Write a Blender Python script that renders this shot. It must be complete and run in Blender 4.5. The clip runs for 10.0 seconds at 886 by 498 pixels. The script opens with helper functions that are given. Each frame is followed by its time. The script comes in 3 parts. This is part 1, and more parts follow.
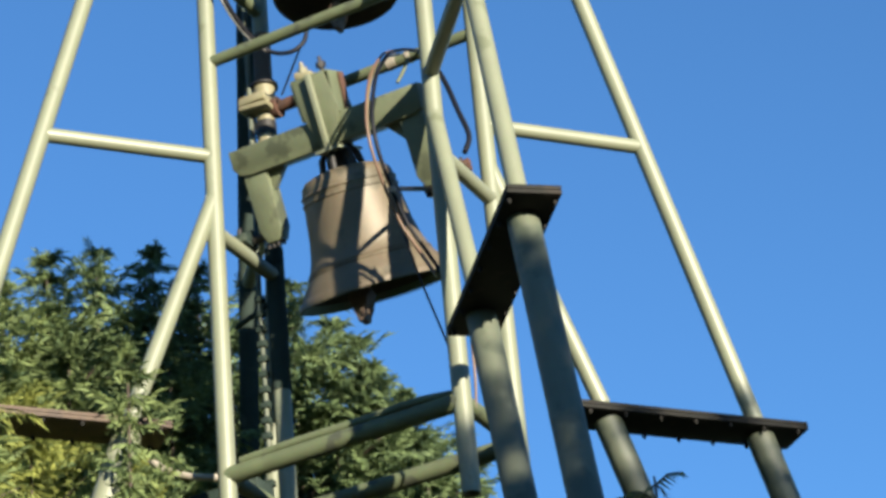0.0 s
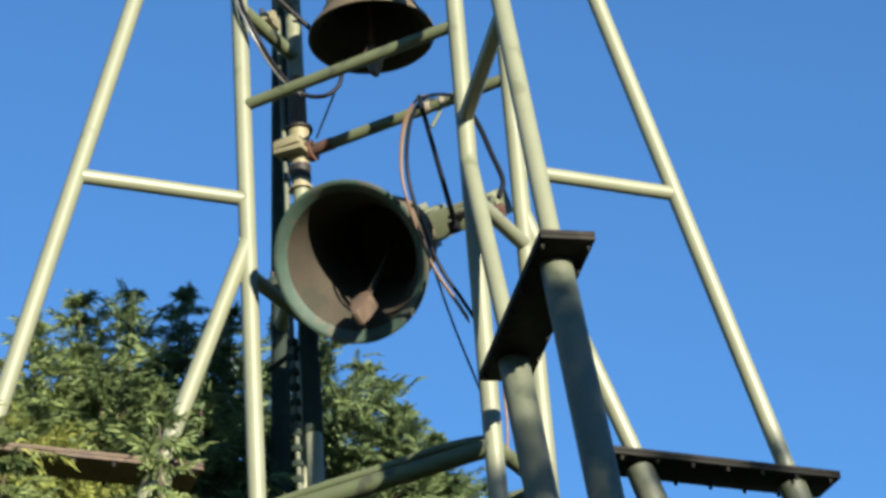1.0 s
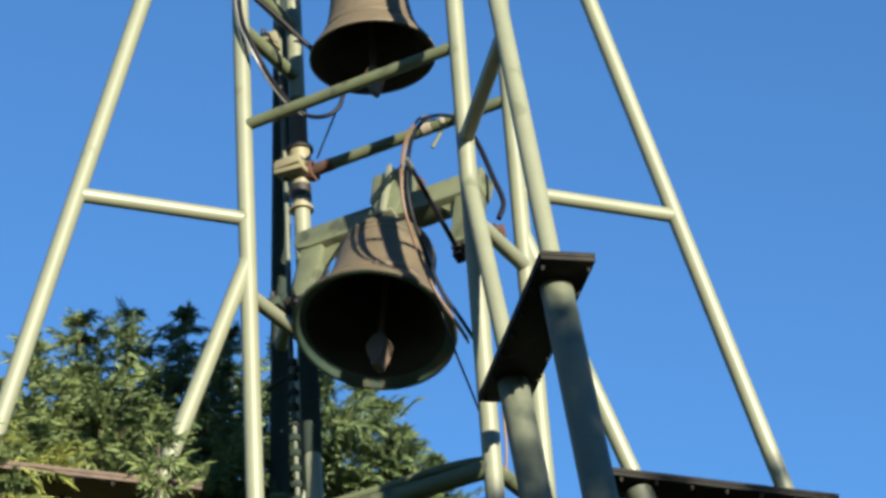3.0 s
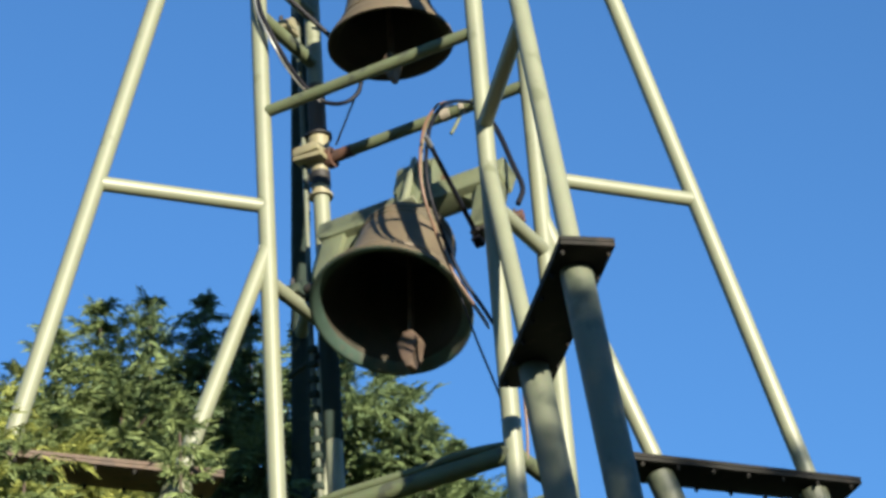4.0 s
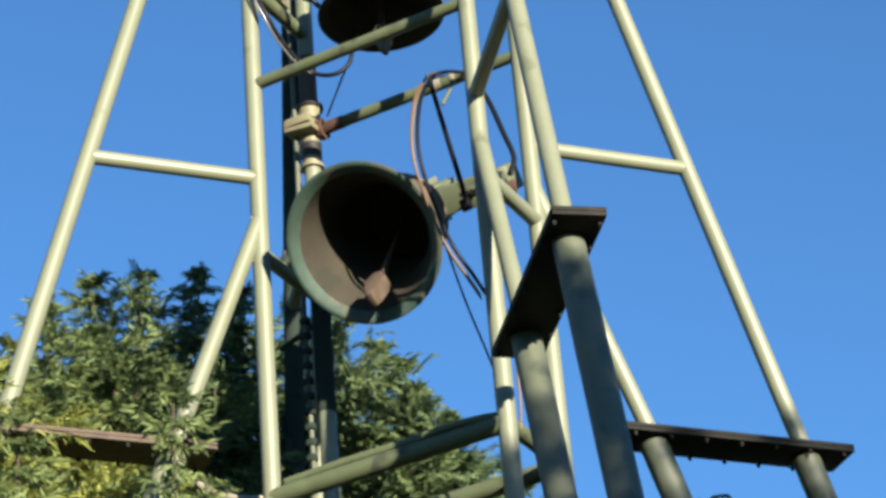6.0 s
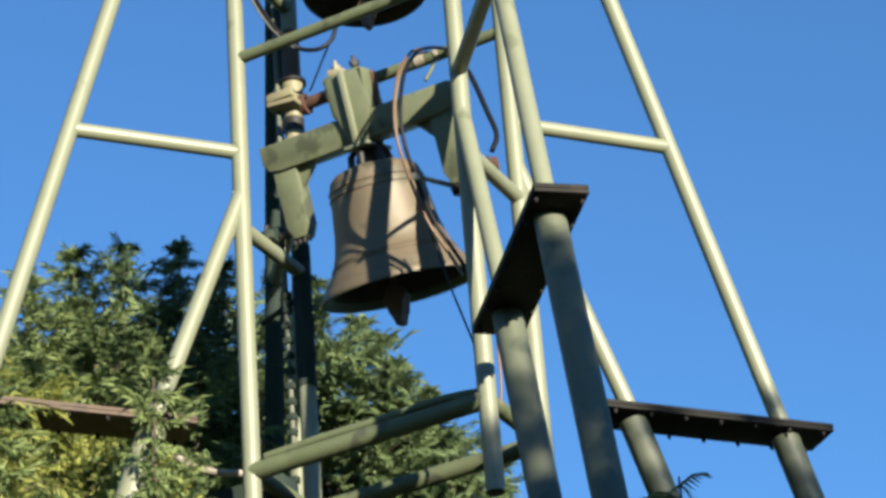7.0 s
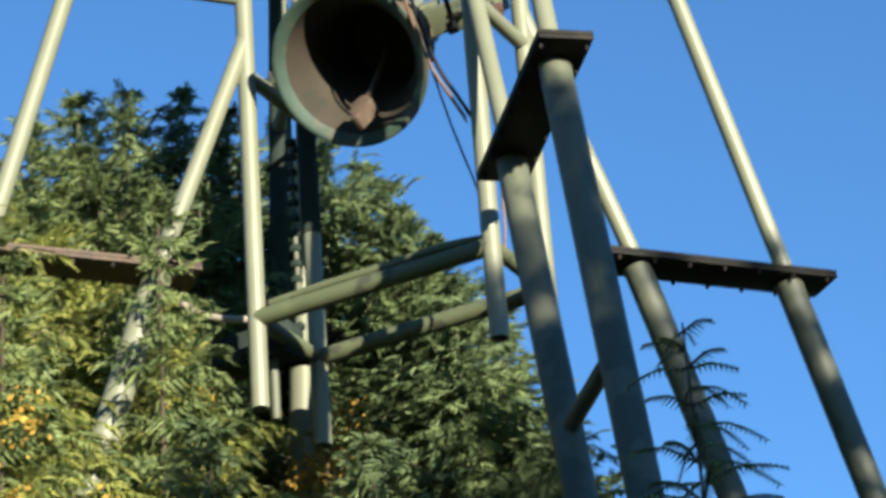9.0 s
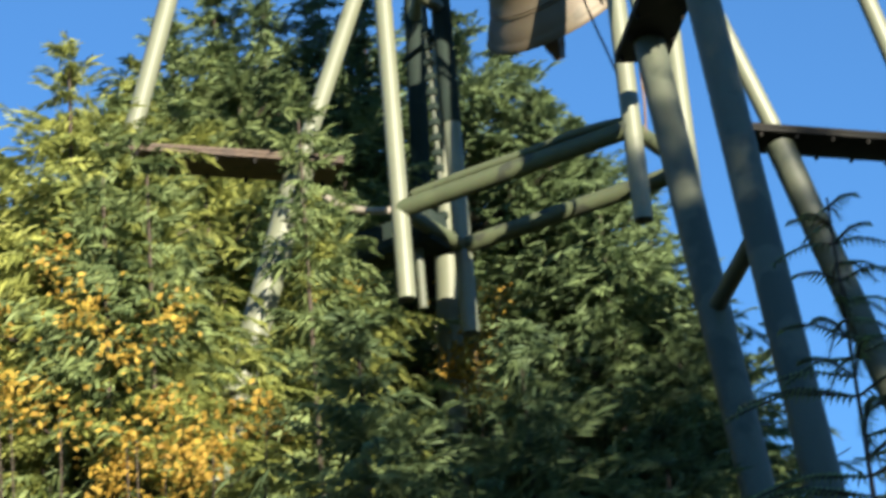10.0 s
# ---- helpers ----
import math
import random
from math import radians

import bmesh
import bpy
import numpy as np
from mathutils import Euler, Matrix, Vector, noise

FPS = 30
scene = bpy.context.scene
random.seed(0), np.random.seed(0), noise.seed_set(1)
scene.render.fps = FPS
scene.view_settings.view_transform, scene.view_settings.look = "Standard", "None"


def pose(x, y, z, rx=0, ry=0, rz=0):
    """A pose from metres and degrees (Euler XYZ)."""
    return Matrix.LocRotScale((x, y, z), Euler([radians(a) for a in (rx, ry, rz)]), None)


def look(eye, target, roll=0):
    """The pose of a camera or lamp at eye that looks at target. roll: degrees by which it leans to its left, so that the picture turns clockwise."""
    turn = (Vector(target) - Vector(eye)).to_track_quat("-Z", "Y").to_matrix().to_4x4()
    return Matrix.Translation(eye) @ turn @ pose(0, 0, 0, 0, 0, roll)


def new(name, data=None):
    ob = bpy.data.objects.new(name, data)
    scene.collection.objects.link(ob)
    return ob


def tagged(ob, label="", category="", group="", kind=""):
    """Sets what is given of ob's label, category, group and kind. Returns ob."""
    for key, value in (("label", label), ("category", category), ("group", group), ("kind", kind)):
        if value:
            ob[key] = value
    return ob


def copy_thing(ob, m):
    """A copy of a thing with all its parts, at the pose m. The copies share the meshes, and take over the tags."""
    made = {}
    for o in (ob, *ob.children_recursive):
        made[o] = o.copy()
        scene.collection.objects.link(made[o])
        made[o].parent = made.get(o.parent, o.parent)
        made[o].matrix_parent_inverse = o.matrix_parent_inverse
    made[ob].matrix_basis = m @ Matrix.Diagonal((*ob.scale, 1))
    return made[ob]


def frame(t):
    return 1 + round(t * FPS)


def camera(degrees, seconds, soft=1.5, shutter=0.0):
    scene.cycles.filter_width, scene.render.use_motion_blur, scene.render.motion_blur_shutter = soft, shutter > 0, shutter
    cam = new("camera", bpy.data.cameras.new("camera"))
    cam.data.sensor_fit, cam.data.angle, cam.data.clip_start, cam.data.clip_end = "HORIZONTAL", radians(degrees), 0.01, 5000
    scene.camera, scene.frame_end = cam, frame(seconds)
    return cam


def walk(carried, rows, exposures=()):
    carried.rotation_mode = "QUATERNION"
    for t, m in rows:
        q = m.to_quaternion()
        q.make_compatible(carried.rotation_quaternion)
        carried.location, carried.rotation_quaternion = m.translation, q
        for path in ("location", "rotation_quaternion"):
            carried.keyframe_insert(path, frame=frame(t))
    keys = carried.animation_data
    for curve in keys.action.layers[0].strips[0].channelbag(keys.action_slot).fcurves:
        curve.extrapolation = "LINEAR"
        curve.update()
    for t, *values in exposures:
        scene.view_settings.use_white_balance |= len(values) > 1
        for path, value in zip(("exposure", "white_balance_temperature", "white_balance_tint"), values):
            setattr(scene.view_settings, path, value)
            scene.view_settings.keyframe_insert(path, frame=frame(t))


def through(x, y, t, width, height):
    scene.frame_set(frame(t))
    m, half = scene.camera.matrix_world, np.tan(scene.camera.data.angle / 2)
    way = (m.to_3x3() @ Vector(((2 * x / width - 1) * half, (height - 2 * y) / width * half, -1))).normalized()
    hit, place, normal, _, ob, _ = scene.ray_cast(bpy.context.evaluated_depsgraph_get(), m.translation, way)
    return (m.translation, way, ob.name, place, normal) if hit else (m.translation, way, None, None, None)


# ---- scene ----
# ---------------------------------------------------------------- camera
cam = camera(19.343, 10.0, soft=3.3, shutter=0.4)
EYE = (0.0, 0.0, 1.6)
# seconds, yaw to the left, pitch up, lean
TURNS = [
    (0, 2.118, 30.080, -5.578),
    (0.5, 2.367, 30.654, -4.895),
    (1, 2.860, 31.123, -4.654),
    (1.5, 2.916, 31.807, -4.457),
    (2, 2.784, 31.966, -4.350),
    (2.5, 2.710, 31.819, -4.344),
    (4, 3.353, 31.304, -4.524),
    (4.5, 3.588, 31.433, -4.680),
    (5, 3.653, 31.368, -4.886),
    (5.5, 3.490, 31.054, -5.017),
    (6, 3.211, 30.647, -5.021),
    (7.5, 2.586, 29.750, -4.527),
    (8, 2.392, 29.159, -4.469),
    (8.5, 2.349, 28.067, -4.566),
    (9, 3.209, 26.730, -4.536),
    (9.5, 4.861, 25.711, -4.699),
    (10, 6.905, 24.500, -5.060),
]


def aim(yaw, pitch, lean):
    """The pose of a hand-held camera at EYE, from degrees."""
    y, p = radians(yaw), radians(pitch)
    ahead = Vector((-math.sin(y) * math.cos(p), math.cos(y) * math.cos(p), math.sin(p)))
    return look(EYE, Vector(EYE) + ahead, lean)


walk(cam, [(t, aim(a, b, c)) for t, a, b, c in TURNS])

# ---------------------------------------------------------------- light
SUN_AZ, SUN_EL = radians(-59.4), radians(9.6)   # from +x towards +y; low autumn sun behind the viewer
to_sun = Vector((math.cos(SUN_AZ) * math.cos(SUN_EL), math.sin(SUN_AZ) * math.cos(SUN_EL), math.sin(SUN_EL)))
world = bpy.data.worlds.new("sky")
scene.world = world
world.use_nodes = True
wn = world.node_tree.nodes
sky = wn.new("ShaderNodeTexSky")
sky.sky_type, sky.sun_disc = "NISHITA", False
sky.sun_elevation, sky.sun_rotation = SUN_EL, math.pi / 2 - SUN_AZ
sky.air_density, sky.dust_density, sky.ozone_density = 1.0, 0.0, 4.0
rich = wn.new("ShaderNodeMix")
rich.data_type, rich.blend_type = "RGBA", "MULTIPLY"
rich.inputs["Factor"].default_value = 1.0
rich.inputs["B"].default_value = (0.68, 0.865, 1.0, 1)   # a clear, deep autumn blue
world.node_tree.links.new(sky.outputs[0], rich.inputs["A"])
world.node_tree.links.new(rich.outputs["Result"], wn["Background"].inputs[0])
wn["Background"].inputs[1].default_value = 0.080
sun = new("sun", bpy.data.lights.new("sun", "SUN"))
sun.data.energy, sun.data.angle, sun.data.color = 5.0, radians(0.53), (1.0, 0.90, 0.73)
sun.matrix_world = look((8, -12, 12), Vector((8, -12, 12)) - to_sun)
scene.view_settings.exposure = 1.785


# ---------------------------------------------------------------- materials
def material(name, base, rough=0.6, metal=0.0, vary=0.25, scale=6.0, bump=0.1, fine=60.0, second=None, amount=0.5, spot=3.0):
    """A worn surface: grain at two scales, relief, and patches of a second colour."""
    m = bpy.data.materials.new(name)
    m.use_nodes = True
    n, l = m.node_tree.nodes, m.node_tree.links
    b = n["Principled BSDF"]
    pos = n.new("ShaderNodeTexCoord")
    big, small = n.new("ShaderNodeTexNoise"), n.new("ShaderNodeTexNoise")
    for node, sc in ((big, scale), (small, fine)):
        node.inputs["Scale"].default_value = sc
        node.inputs["Detail"].default_value = 4.0
        l.new(pos.outputs["Object"], node.inputs["Vector"])
    mix = n.new("ShaderNodeMix")
    mix.data_type = "RGBA"
    mix.inputs["A"].default_value = (*[c * (1 - vary) for c in base], 1)
    mix.inputs["B"].default_value = (*[min(1, c * (1 + vary)) for c in base], 1)
    l.new(big.outputs["Fac"], mix.inputs["Factor"])
    out = mix.outputs["Result"]
    grain = n.new("ShaderNodeMix")
    grain.data_type, grain.blend_type = "RGBA", "MULTIPLY"
    grain.inputs["Factor"].default_value = vary
    l.new(out, grain.inputs["A"])
    l.new(small.outputs["Color"], grain.inputs["B"])
    out = grain.outputs["Result"]
    if second:
        patch, ramp, two = n.new("ShaderNodeTexNoise"), n.new("ShaderNodeValToRGB"), n.new("ShaderNodeMix")
        patch.inputs["Scale"].default_value, patch.inputs["Detail"].default_value = spot, 6.0
        l.new(pos.outputs["Object"], patch.inputs["Vector"])
        ramp.color_ramp.elements[0].position, ramp.color_ramp.elements[1].position = 1 - amount, min(1.0, 1.06 - amount)
        l.new(patch.outputs["Fac"], ramp.inputs["Fac"])
        two.data_type = "RGBA"
        two.inputs["B"].default_value = (*second, 1)
        l.new(ramp.outputs["Color"], two.inputs["Factor"])
        l.new(out, two.inputs["A"])
        out = two.outputs["Result"]
    l.new(out, b.inputs["Base Color"])
    b.inputs["Roughness"].default_value, b.inputs["Metallic"].default_value = rough, metal
    if bump:
        bp = n.new("ShaderNodeBump")
        bp.inputs["Strength"].default_value, bp.inputs["Distance"].default_value = bump, 0.004
        l.new(small.outputs["Fac"], bp.inputs["Height"])
        l.new(bp.outputs["Normal"], b.inputs["Normal"])
    return m


def leafy(name, dark, light, rough=0.65, through=0.24):
    """Foliage: each spray its own tint, patches over the crown, some light through the leaf."""
    m = bpy.data.materials.new(name)
    m.use_nodes = True
    n, l = m.node_tree.nodes, m.node_tree.links
    b, end = n["Principled BSDF"], n["Material Output"]
    geo, pos, noi = n.new("ShaderNodeNewGeometry"), n.new("ShaderNodeTexCoord"), n.new("ShaderNodeTexNoise")
    noi.inputs["Scale"].default_value, noi.inputs["Detail"].default_value = 1.6, 3.0
    l.new(pos.outputs["Object"], noi.inputs["Vector"])
    tuft = n.new("ShaderNodeTexNoise")
    tuft.inputs["Scale"].default_value, tuft.inputs["Detail"].default_value = 7.0, 2.0
    l.new(pos.outputs["Object"], tuft.inputs["Vector"])
    both = n.new("ShaderNodeMath")
    both.operation, both.inputs[1].default_value = "MULTIPLY_ADD", 1.3
    l.new(tuft.outputs["Fac"], both.inputs[0])
    l.new(noi.outputs["Fac"], both.inputs[2])
    add, mix = n.new("ShaderNodeMath"), n.new("ShaderNodeMix")
    add.operation = "MULTIPLY_ADD"
    add.inputs[1].default_value, add.use_clamp = 0.5, True
    l.new(geo.outputs["Random Per Island"], add.inputs[0])
    sub = n.new("ShaderNodeMath")
    sub.operation, sub.inputs[1].default_value = "SUBTRACT", 0.97
    l.new(both.outputs[0], sub.inputs[0])
    l.new(sub.outputs[0], add.inputs[2])
    mix.data_type = "RGBA"
    mix.inputs["A"].default_value, mix.inputs["B"].default_value = (*dark, 1), (*light, 1)
    l.new(add.outputs[0], mix.inputs["Factor"])
    l.new(mix.outputs["Result"], b.inputs["Base Color"])
    b.inputs["Roughness"].default_value, b.inputs["Specular IOR Level"].default_value = rough, 0.25
    tr, ms = n.new("ShaderNodeBsdfTranslucent"), n.new("ShaderNodeMixShader")
    l.new(mix.outputs["Result"], tr.inputs["Color"])
    ms.inputs[0].default_value = through
    l.new(b.outputs[0], ms.inputs[1])
    l.new(tr.outputs[0], ms.inputs[2])
    l.new(ms.outputs[0], end.inputs["Surface"])
    return m


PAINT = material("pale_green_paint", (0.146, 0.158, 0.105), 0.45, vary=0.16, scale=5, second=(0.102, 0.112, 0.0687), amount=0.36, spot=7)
# Darker, blotchier copy of the pale paint, carrying shade on the lower legs.
PAINT_LOW = material("weathered_shaded_green_paint", (0.082, 0.093, 0.062), 0.6, vary=0.25, scale=4, second=(0.042, 0.052, 0.034), amount=0.47, spot=4)
YOKE_PAINT = material("olive_paint", (0.096, 0.110, 0.062), 0.55, vary=0.28, scale=8, second=(0.048, 0.055, 0.031), amount=0.43, spot=7)
# Mossy paint, darkened further to carry shade on the rings and upper tubes.
RING_PAINT = material("mossy_shaded_green_paint", (0.080, 0.097, 0.048), 0.65, vary=0.3, scale=9, second=(0.0378, 0.0432, 0.027), amount=0.42, spot=8)
RUSTY = material("rust", (0.0702, 0.0297, 0.0162), 0.85, vary=0.4, scale=14, second=(0.0351, 0.0179, 0.0119), amount=0.45, spot=12)
# Rusty steel, darkened to carry the shade under the plates.
PLATE_DARK = material("rusty_shaded_steel", (0.0125, 0.0125, 0.0105), 0.7, vary=0.35, scale=10, second=(0.019, 0.016, 0.013), amount=0.42, spot=14)
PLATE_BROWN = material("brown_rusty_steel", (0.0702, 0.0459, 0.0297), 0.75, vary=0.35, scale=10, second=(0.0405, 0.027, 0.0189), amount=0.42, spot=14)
# Box, clips and bearing are dark green; on the tubes it carries shade.
DARK_AND_SHADE = material("dark_green_and_shade", (0.021, 0.032, 0.026), 0.85, vary=0.3, scale=6, second=(0.0405, 0.0506, 0.0372), amount=0.4, spot=5)
STEEL = material("galvanised_steel", (0.243, 0.243, 0.227), 0.4, 0.7, vary=0.2)
BRONZE = material("weathered_bronze", (0.106, 0.084, 0.052), 0.55, 0.18, vary=0.28, scale=6, second=(0.062, 0.053, 0.033), amount=0.43, spot=7)
# Darker than the outer bronze: the shade inside the bells is in this colour.
INNER = material("shaded_inner_bronze", (0.040, 0.035, 0.026), 0.8, 0.0, vary=0.3, scale=7, second=(0.026, 0.026, 0.019), amount=0.45, spot=5)
VERDIGRIS = material("verdigris_bronze", (0.034, 0.066, 0.049), 0.7, 0.1, vary=0.35, scale=9, second=(0.055, 0.062, 0.045), amount=0.5, spot=7)
IRON = material("black_iron", (0.0189, 0.0173, 0.0162), 0.6, 0.3, vary=0.3)
CLAPPER_IRON = material("brown_iron", (0.0828, 0.0576, 0.0396), 0.65, 0.1, vary=0.3, scale=20, second=(0.0504, 0.036, 0.0252), amount=0.4, spot=18)
CABLE_BLACK = material("black_rubber", (0.00607, 0.00675, 0.0101), 0.5, vary=0.2, bump=0)
CABLE_COPPER = material("brown_cable", (0.108, 0.0594, 0.0335), 0.5, vary=0.2, bump=0)
CREAM = material("cream_plastic", (0.173, 0.159, 0.0922), 0.5, vary=0.25, scale=12, second=(0.0922, 0.0648, 0.0351), amount=0.38, spot=14)
for dull in (CABLE_BLACK, DARK_AND_SHADE, INNER, PLATE_DARK):
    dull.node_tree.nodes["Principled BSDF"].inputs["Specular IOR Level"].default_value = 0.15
CONDUIT_PALE = material("pale_conduit", (0.27, 0.24, 0.19), 0.5, vary=0.2, scale=12, second=(0.15, 0.11, 0.08), amount=0.38, spot=14)
BARK = material("bark", (0.054, 0.0405, 0.027), 0.9, vary=0.4, scale=12, bump=0.5)
CONIFER = leafy("conifer_leaf", (0.036, 0.064, 0.031), (0.195, 0.262, 0.105))
CONIFER_YELLOW = leafy("golden_conifer_leaf", (0.050, 0.078, 0.020), (0.40, 0.42, 0.105))
# Conifer leaf lightened to carry the sunlight on the left trees and sapling.
CONIFER_OLIVE = leafy("sunlit_olive_conifer_leaf", (0.040, 0.068, 0.027), (0.245, 0.308, 0.114))
AUTUMN = leafy("autumn_leaf", (0.25, 0.145, 0.024), (0.50, 0.36, 0.06), through=0.35)
GRASS = material("grass", (0.0162, 0.0243, 0.00806), 0.9, vary=0.4, scale=1.5, bump=0.4, second=(0.0324, 0.0324, 0.0135), amount=0.4, spot=0.6)


# ---------------------------------------------------------------- mesh helpers
def part(name, bm, mat, parent=None, label="", smooth=True):
    """Links a bmesh as one object under a thing or a part."""
    me = bpy.data.meshes.new(name)
    bmesh.ops.recalc_face_normals(bm, faces=bm.faces[:])
    bm.to_mesh(me)
    bm.free()
    return placed(name, me, mat, parent, label, smooth)


def placed(name, me, mat, parent=None, label="", smooth=True):
    if not me.materials:
        for m in (mat if isinstance(mat, (list, tuple)) else [mat]):
            me.materials.append(m)
        if smooth:
            me.polygons.foreach_set("use_smooth", [True] * len(me.polygons))
            me.set_sharp_from_angle(angle=radians(40))
    ob = new(name, me)
    ob.parent = parent
    if label:
        ob["label"] = label
    return ob


def thing(name, m, label, category, group="", kind=""):
    ob = new(name)
    ob.empty_display_size = 0.1
    ob.matrix_basis = m
    return tagged(ob, label, category, group, kind)


def rod(bm, p, q, r, r2=None, seg=18, caps=True):
    """A round tube from p to q."""
    p, q = Vector(p), Vector(q)
    d = q - p
    m = Matrix.Translation((p + q) / 2) @ d.to_track_quat("Z", "Y").to_matrix().to_4x4()
    bmesh.ops.create_cone(bm, cap_ends=caps, segments=seg, radius1=r, radius2=r if r2 is None else r2, depth=d.length, matrix=m)
    return bm


def pipe(p, q, r, wall=0.006, seg=20):
    """An open-ended hollow pipe."""
    p, q = Vector(p), Vector(q)
    d = (q - p).normalized()
    bm = bmesh.new()
    a = d.orthogonal().normalized()
    b = d.cross(a)
    rings = []
    for at, rad in ((p, r - wall), (p, r), (q, r), (q, r - wall)):
        rings.append([bm.verts.new(at + (a * math.cos(2 * math.pi * i / seg) + b * math.sin(2 * math.pi * i / seg)) * rad) for i in range(seg)])
    for k in range(4):
        u, v = rings[k], rings[(k + 1) % 4]
        for i in range(seg):
            bm.faces.new((u[i], u[(i + 1) % seg], v[(i + 1) % seg], v[i]))
    return bm


def box(bm, size, m=None, bevel=0.004):
    got = bmesh.ops.create_cube(bm, size=1.0, matrix=(m or Matrix()) @ Matrix.Diagonal((*size, 1)))
    if bevel:
        edges = {e for v in got["verts"] for e in v.link_edges}
        bmesh.ops.bevel(bm, geom=list(edges), offset=bevel, segments=2, affect="EDGES", profile=0.5)
    return bm


def block(size, m=None, bevel=0.004):
    return box(bmesh.new(), size, m, bevel)


def turned(profile, seg=64):
    """A shape turned about z from (radius, height) pairs."""
    bm = bmesh.new()
    rings = []
    for r, z in profile:
        if r < 1e-5:
            rings.append([bm.verts.new((0, 0, z))])
        else:
            rings.append([bm.verts.new((r * math.cos(2 * math.pi * i / seg), r * math.sin(2 * math.pi * i / seg), z)) for i in range(seg)])
    for u, v in zip(rings, rings[1:]):
        for i in range(seg):
            j = (i + 1) % seg
            if len(u) == 1 and len(v) == 1:
                continue
            if len(u) == 1:
                bm.faces.new((u[0], v[j], v[i]))
            elif len(v) == 1:
                bm.faces.new((u[i], u[j], v[0]))
            else:
                bm.faces.new((u[i], u[j], v[j], v[i]))
    return bm


def smooth_line(points, steps=10):
    """A curve through the points (Catmull-Rom)."""
    p = [Vector(q) for q in points]
    p = [2 * p[0] - p[1]] + p + [2 * p[-1] - p[-2]]
    out = []
    for i in range(1, len(p) - 2):
        for k in range(steps):
            t = k / steps
            a, b, c, d = p[i - 1:i + 3]
            out.append(0.5 * (2 * b + (c - a) * t + (2 * a - 5 * b + 4 * c - d) * t * t + (3 * b - a - 3 * c + d) * t ** 3))
    return out + [p[-2]]


def hose(points, r, seg=10, steps=10):
    """A round cable along a curve through the points."""
    line = smooth_line(points, steps)
    bm = bmesh.new()
    rings = []
    side = None
    for i, at in enumerate(line):
        d = (line[min(i + 1, len(line) - 1)] - line[max(i - 1, 0)]).normalized()
        side = d.orthogonal().normalized() if side is None else (side - d * side.dot(d)).normalized()
        up = d.cross(side)
        rings.append([bm.verts.new(at + (side * math.cos(2 * math.pi * k / seg) + up * math.sin(2 * math.pi * k / seg)) * r) for k in range(seg)])
    for u, v in zip(rings, rings[1:]):
        for k in range(seg):
            bm.faces.new((u[k], u[(k + 1) % seg], v[(k + 1) % seg], v[k]))
    bm.faces.new(rings[0])
    bm.faces.new(rings[-1][::-1])
    return bm


# ---------------------------------------------------------------- ground
def ground():
    bm = bmesh.new()
    bmesh.ops.create_grid(bm, x_segments=40, y_segments=40, size=400)
    for v in bm.verts:
        v.co.z = 0.0 if v.co.length < 40 else 0.8 * noise.noise(v.co * 0.02)
    tagged(part("ground", bm, GRASS), "rough grassy ground round the tower", "ground", kind="structure")


ground()


def low_sky_blocker():
    """An unseen, uneven ring of conifers, added to block low skylight all round."""
    rng = random.Random(21)
    pts, faces = [], []
    for i in range(330):
        a = 2 * math.pi * i / 330 + rng.uniform(-0.008, 0.008)
        far = rng.uniform(58, 74)
        tall, wide = rng.uniform(9.5, 13.0), rng.uniform(1.6, 2.6)
        x, y = far * math.cos(a), far * math.sin(a)
        for k, (low, up, w) in enumerate(((0.04, 0.5, 1.0), (0.3, 0.75, 0.75), (0.55, 1.0, 0.5))):
            base = len(pts)
            for j in range(9):
                b = 2 * math.pi * j / 9 + k
                r = wide * w * rng.uniform(0.65, 1.15)
                pts.append((x + r * math.cos(b), y + r * math.sin(b), tall * (low + rng.uniform(-0.03, 0.03))))
            pts.append((x + rng.uniform(-0.2, 0.2), y, tall * up))
            faces += [(base + j, base + (j + 1) % 9, base + 9) for j in range(9)]
    me = bpy.data.meshes.new("low_sky_blocker")
    me.from_pydata(pts, [], faces)
    tagged(placed("low_sky_blocker", me, CONIFER, smooth=False), "unseen ring of conifer shapes blocking low skylight", "woods", kind="stuff")


low_sky_blocker()

# ---------------------------------------------------------------- the steel bell tower
TOWER = pose(-0.792, 10.484, 0, 0, 0, math.degrees(-0.4148))
HALF_X, HALF_Y, SPLAY = 0.600, 0.266, 0.870
CORNER = {"a": (-1, -1), "b": (1, -1), "c": (1, 1), "d": (-1, 1)}
Z_TOP, Z_STRUT, Z_BRACE, Z_MID, Z_RING, Z_END, Z_PLATE = 8.874, 8.332, 8.10, 7.909, 6.634, 6.193, 6.830
OUT_STRUT, OUT_PLATE, OUT_BRACE = 0.834, 1.238, 0.457
LEG_SLOPE = (OUT_PLATE - OUT_STRUT) / (Z_STRUT - Z_PLATE)


def at(corner, out, z):
    """A place in the tower's space: out metres along the corner's truss."""
    u, v = CORNER[corner]
    return Vector((u * (HALF_X + out * math.cos(SPLAY)), v * (HALF_Y + out * math.sin(SPLAY)), z))


